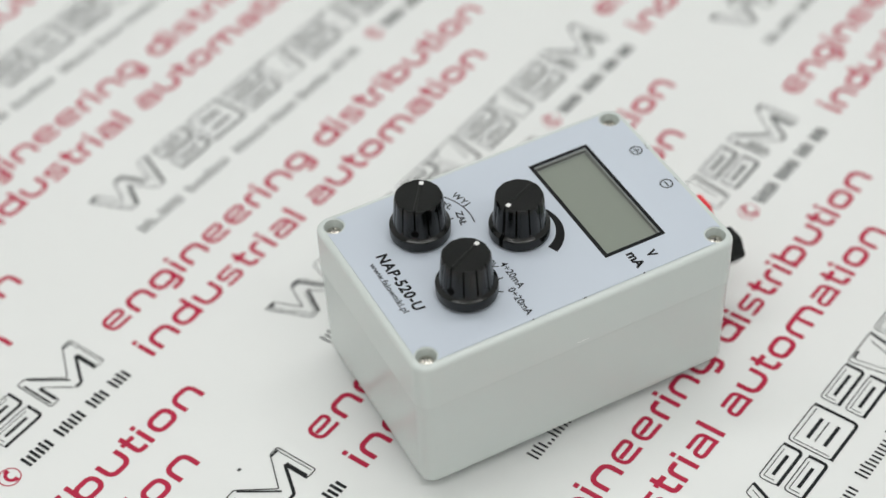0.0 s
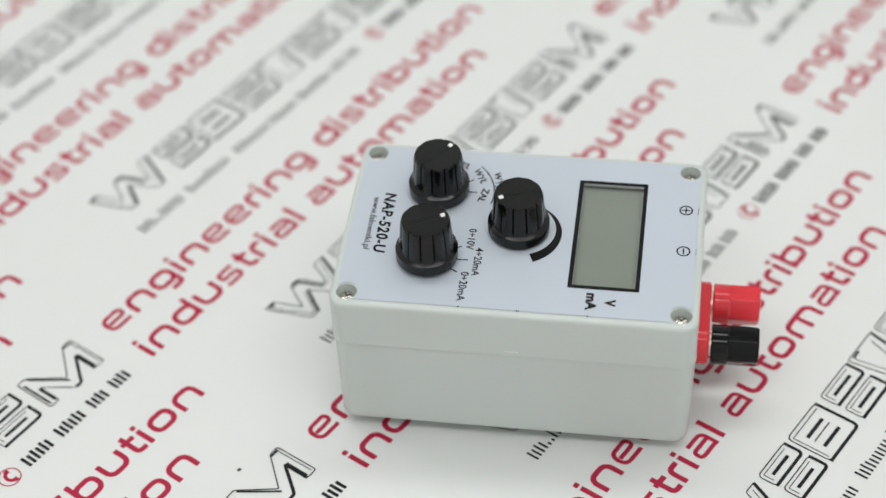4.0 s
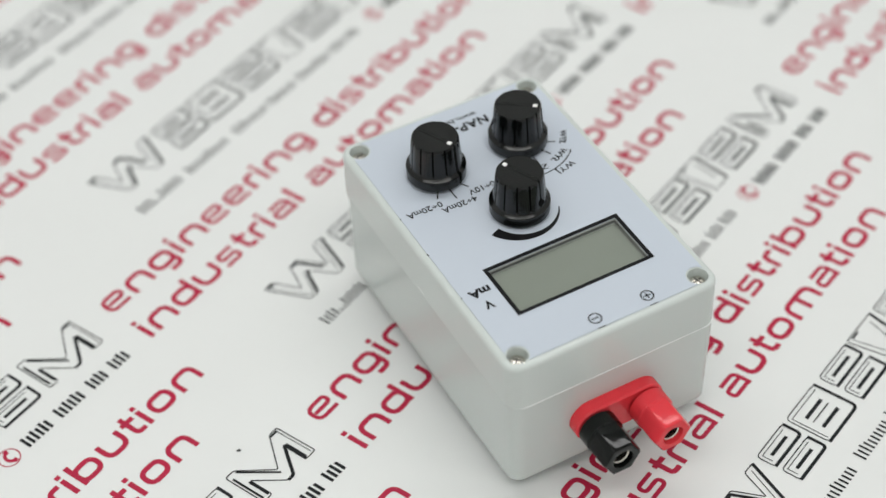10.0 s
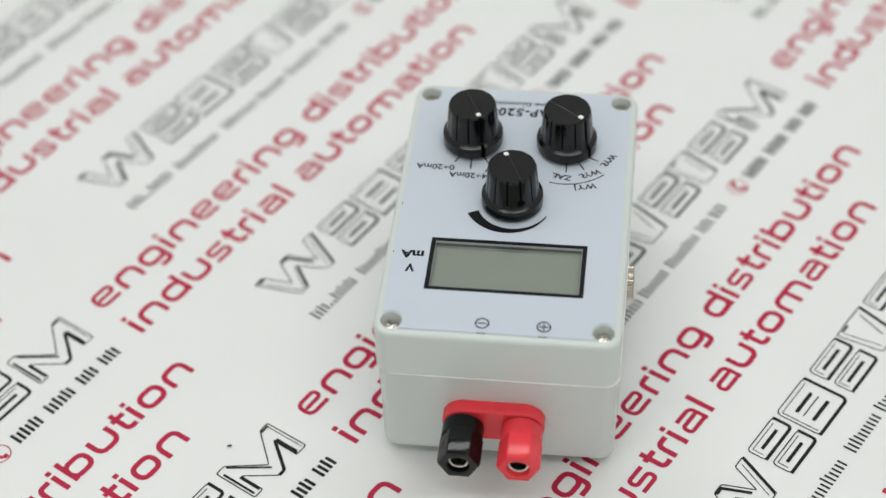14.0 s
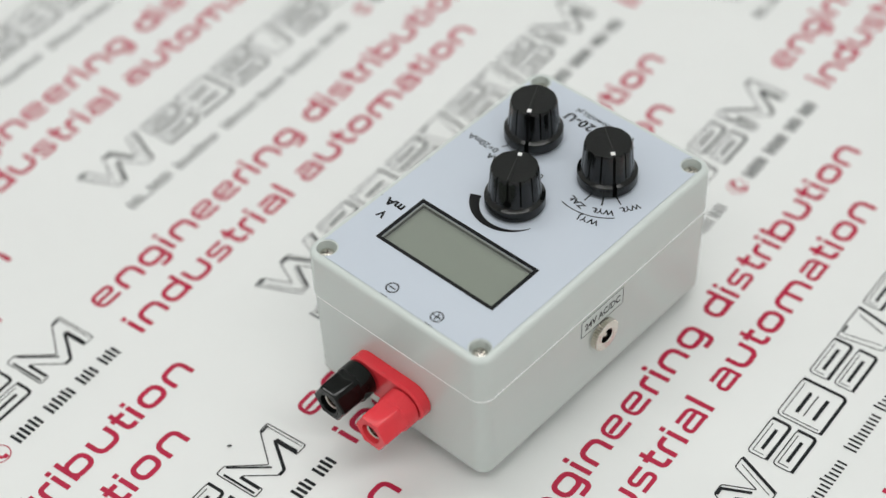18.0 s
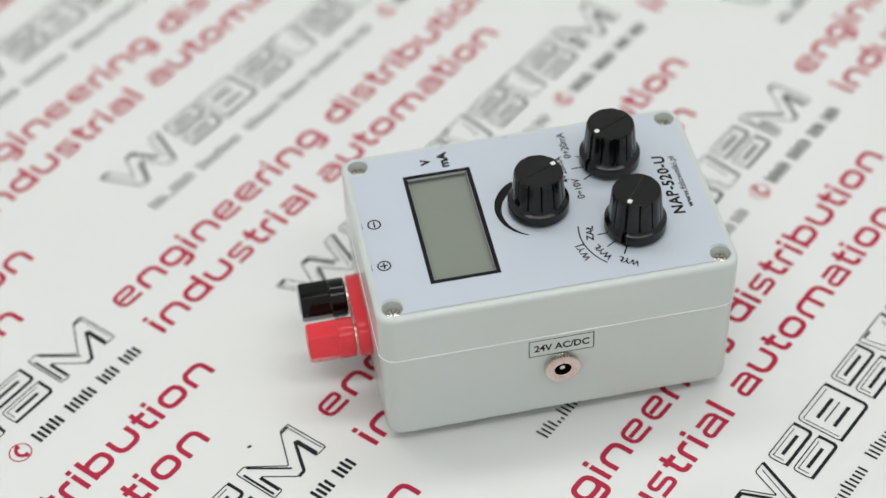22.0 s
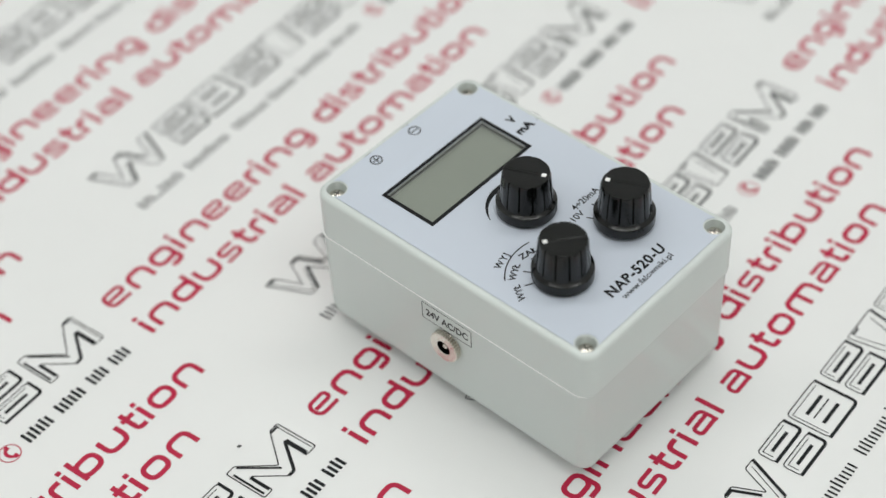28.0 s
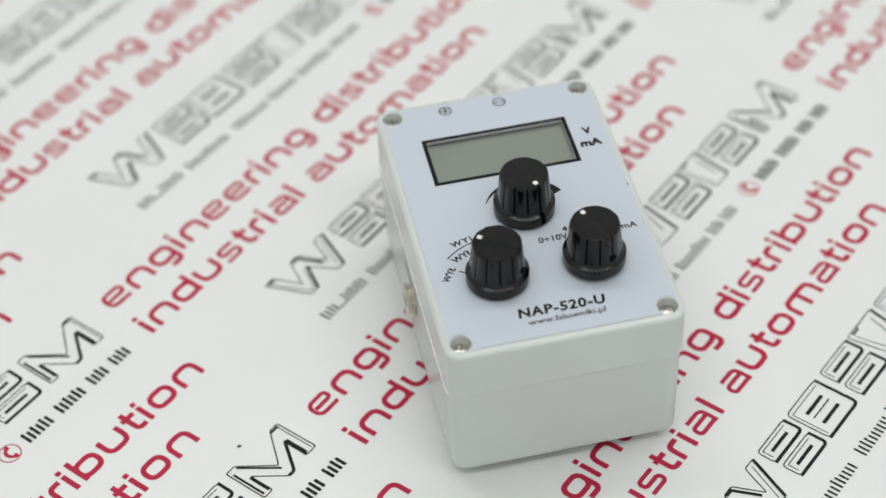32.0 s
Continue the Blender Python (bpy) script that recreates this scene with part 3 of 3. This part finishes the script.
def tick(x0, y0, x1, y1, w=0.5):
    bm = bmesh.new()
    ribbon(bm, [(x0, y0), (x1, y1)], w, INK)
    part("tick_mark", bm, M_PRINT, device)


for t in ((22.0, -19.9, 20.3, -22.9), (16.1, -16.9, 16.2, -22), (9.8, -19.8, 12.2, -23.6), (-17, -17.8, -16.9, -21.8), (-23.1, -19.6, -21.1, -23), (-27.7, -24.2, -24.3, -26)):
    tick(*t)
bm = bmesh.new()
ribbon(bm, [(-16.3 + 19.3 * math.cos(radians(a)), -31.2 + 19.3 * math.sin(radians(a))) for a in range(76, 137, 4)], 0.45, INK)
part("switch_arc", bm, M_PRINT, device)
bm = bmesh.new()
fan = []
for i in range(25):
    f = i / 24
    a = radians(154 - 131 * f)
    ro, ri = 13.5 + 2.5 * f, 13.2 - 1.2 * f
    fan.append([bm.verts.new((0.1 + r * math.cos(a), -1.5 + r * math.sin(a), INK)) for r in (ro, ri)])
for p, q in zip(fan, fan[1:]):
    bm.faces.new((p[0], p[1], q[1], q[0]))
part("level_wedge", bm, M_PRINT, device, "black wedge growing round the knob")
for x, plus in ((-15.0, True), (4.8, False)):
    bm = bmesh.new()
    ribbon(bm, circle_loop(2.1, 28, x, 54.4), 0.5, INK, True)
    ribbon(bm, [(x - 1.4, 54.4), (x + 1.4, 54.4)], 0.5, INK + 0.01)
    if plus:
        ribbon(bm, [(x, 53.0), (x, 55.8)], 0.5, INK + 0.02)
    part("polarity_sign", bm, M_PRINT, device)

    bm = bmesh.new()
    box(bm, x - 1.5, x + 1.5, 58.5, 58.64, TOP + 0.14, PANEL + 0.01)
    part("trim_mark", bm, M_PRINT, device, "cut-off black line at the film's edge")

# small marks of wear
for y, w in ((-17.6, 0.7), (1.9, 1.4), (24.8, 0.7)):
    bm = bmesh.new()
    box(bm, 37.4, 37.58, y - w / 2, y + w / 2, TOP + 0.1, PANEL + 0.01)
    part("label_nick", bm, M_PIT, device, "tiny dark nick in the film's edge")
bm = bmesh.new()
box(bm, HX - 0.3, HX + 0.03, -2.2, 2.4, SEAM + 2.2, SEAM + 2.45, 0.05)
part("scuff", bm, M_ABS_EDGE, device, "short pale scuff on the side")

# sockets on the end wall; their axis runs along y
SX, SZ = 0.75, 19.5


def end_pose(x, z, y=HY - 0.2):
    return mmpose(x, y, z, -90, 0, 0)


bm = bmesh.new()
stadium = [(-9.75 * (1 if s < 0 else -1) + 7.3 * math.cos(radians(a)), 7.3 * math.sin(radians(a))) for s, run in ((1, range(-90, 91, 10)), (-1, range(90, 271, 10))) for a in run]
inner = [((x - 9.75 if x > 0 else x + 9.75) * 0.9 + (9.75 if x > 0 else -9.75), y * 0.9) for x, y in stadium]
loft(bm, [(stadium, 0), (stadium, 3.9), (inner, 4.6)])
flange = part("socket_flange", bm, M_RED, device, "red plastic mounting flange", m=end_pose(SX, SZ), smooth=40)


def socket(x, mt, label):
    bm = bmesh.new()

    def hexa(r):
        """A hexagon of 48 points with softened corners."""
        pts = []
        for k in range(6):
            a, b = radians(60 * k), radians(60 * k + 60)
            for g in (0.0, 0.035, 0.2, 0.35, 0.5, 0.65, 0.8, 0.965):
                q = 0.9905 if g == 0.0 else 1.0
                pts.append((q * r * (math.cos(a) * (1 - g) + math.cos(b) * g), q * r * (math.sin(a) * (1 - g) + math.sin(b) * g)))
        return pts

    rnd = lambda r: [(r * math.cos(radians(7.5 * i)), r * math.sin(radians(7.5 * i))) for i in range(48)]
    loft(bm, [(rnd(6.5), 5.3), (rnd(6.95), 5.7), (rnd(6.95), 10.7), (rnd(6.75), 11.0), (hexa(7.25), 11.4), (hexa(7.2), 20.7), (hexa(6.7), 21.6), (rnd(4.3), 21.8), (rnd(3.8), 21.6), (rnd(3.5), 17.0)])
    s = part("socket", bm, mt, device, label, m=end_pose(x, SZ), smooth=32)
    bm = bmesh.new()
    lathe(bm, [(4.2, 4.3), (4.2, 6.0)], 24)
    part("collar", bm, M_NICKEL, s, "nickel collar")
    bm = bmesh.new()
    lathe(bm, [(3.45, 16.9), (3.45, 19.6), (3.2, 20.0), (2.75, 19.8), (2.6, 17.2)], 28)
    part("contact", bm, M_NICKEL, s, "bright metal contact", smooth=35)
    # near-black disc: shade at the bottom of the bore, as colour
    bm = bmesh.new()
    lathe(bm, [(2.55, 16.95), (2.55, 17.3)], 24)
    part("bore_shade", bm, M_PIT, s)


socket(SX + 9.75, M_BLACK, "black plastic terminal post with a hexagonal cap")
socket(SX - 9.75, M_RED, "red plastic terminal post with a hexagonal cap")

# power socket and its sticker on the side wall; its axis runs along -x
JZ = 22.5


def side_pose(y, z, x=-HX + 0.2):
    return pose(x * MM, y * MM, z * MM) @ Matrix.Rotation(radians(-90), 4, "Z") @ Matrix.Rotation(radians(90), 4, "X")


bm = bmesh.new()
n = 108
knurl = lambda r, d: [((r - (d if i % 3 == 2 else 0)) * math.cos(2 * math.pi * i / n), (r - (d if i % 3 == 2 else 0)) * math.sin(2 * math.pi * i / n)) for i in range(n)]
loft(bm, [(knurl(5.6, 0), 0), (knurl(6.2, 0.85), 0.4), (knurl(6.2, 0.85), 2.5), (knurl(5.85, 0), 2.8), (knurl(3.0, 0), 2.8), (knurl(2.85, 0), 2.6), (knurl(2.85, 0), 0.4)], True, True)
jack = part("power_socket", bm, M_NICKEL, device, "knurled nickel power socket", m=side_pose(-0.1, JZ))
# near-black tube added so that the bore looks shaded
bm = bmesh.new()
lathe(bm, [(2.8, 0.5), (2.8, 2.4), (2.5, 2.4), (2.5, 0.8)], 28)
part("socket_lining", bm, M_PIT, jack, "near-black lining that paints the bore's shade")
bm = bmesh.new()
lathe(bm, [(1.0, 0.7), (1.0, 1.9), (0.6, 2.2)], 16)
part("centre_pin", bm, M_STEEL, jack, smooth=40)

tag_pose = side_pose(0.0, 32.6, -HX + 0.05)
bm = bmesh.new()
box(bm, -11.3, 11.3, -4.0, 4.0, 0, 0.26)
tag = part("sticker", bm, M_ABS, device, "small grey voltage sticker with a black border", m=tag_pose)
for x0, x1, y0, y1 in ((-11.2, 11.2, 3.65, 3.95), (-11.2, 11.2, -3.95, -3.65), (-11.25, -10.95, -3.65, 3.65), (10.95, 11.25, -3.65, 3.65)):
    bm = bmesh.new()
    ribbon(bm, [(x0, (y0 + y1) / 2), (x1, (y0 + y1) / 2)] if x1 - x0 > 1 else [((x0 + x1) / 2, y0), ((x0 + x1) / 2, y1)], 0.3, 0.31)
    part("border", bm, M_PRINT, tag)
words("voltage_text", "24V AC/DC", -9.4, 9.6, -1.6, 3.2, M_PRINT, tag, 0.31, bold=0.028)


# ---- what turns ----
def motions():
    rows = [(t, -64.03 - 8.92263 * t) for t in range(33)]
    walk(device, [(t, pose(-0.00003, -0.0001, GAP * MM, 0, 0, a)) for t, a in rows])
    walk(stand, [(t, pose(0, 0, 0, 0, 0, a)) for t, a in rows])


motions()
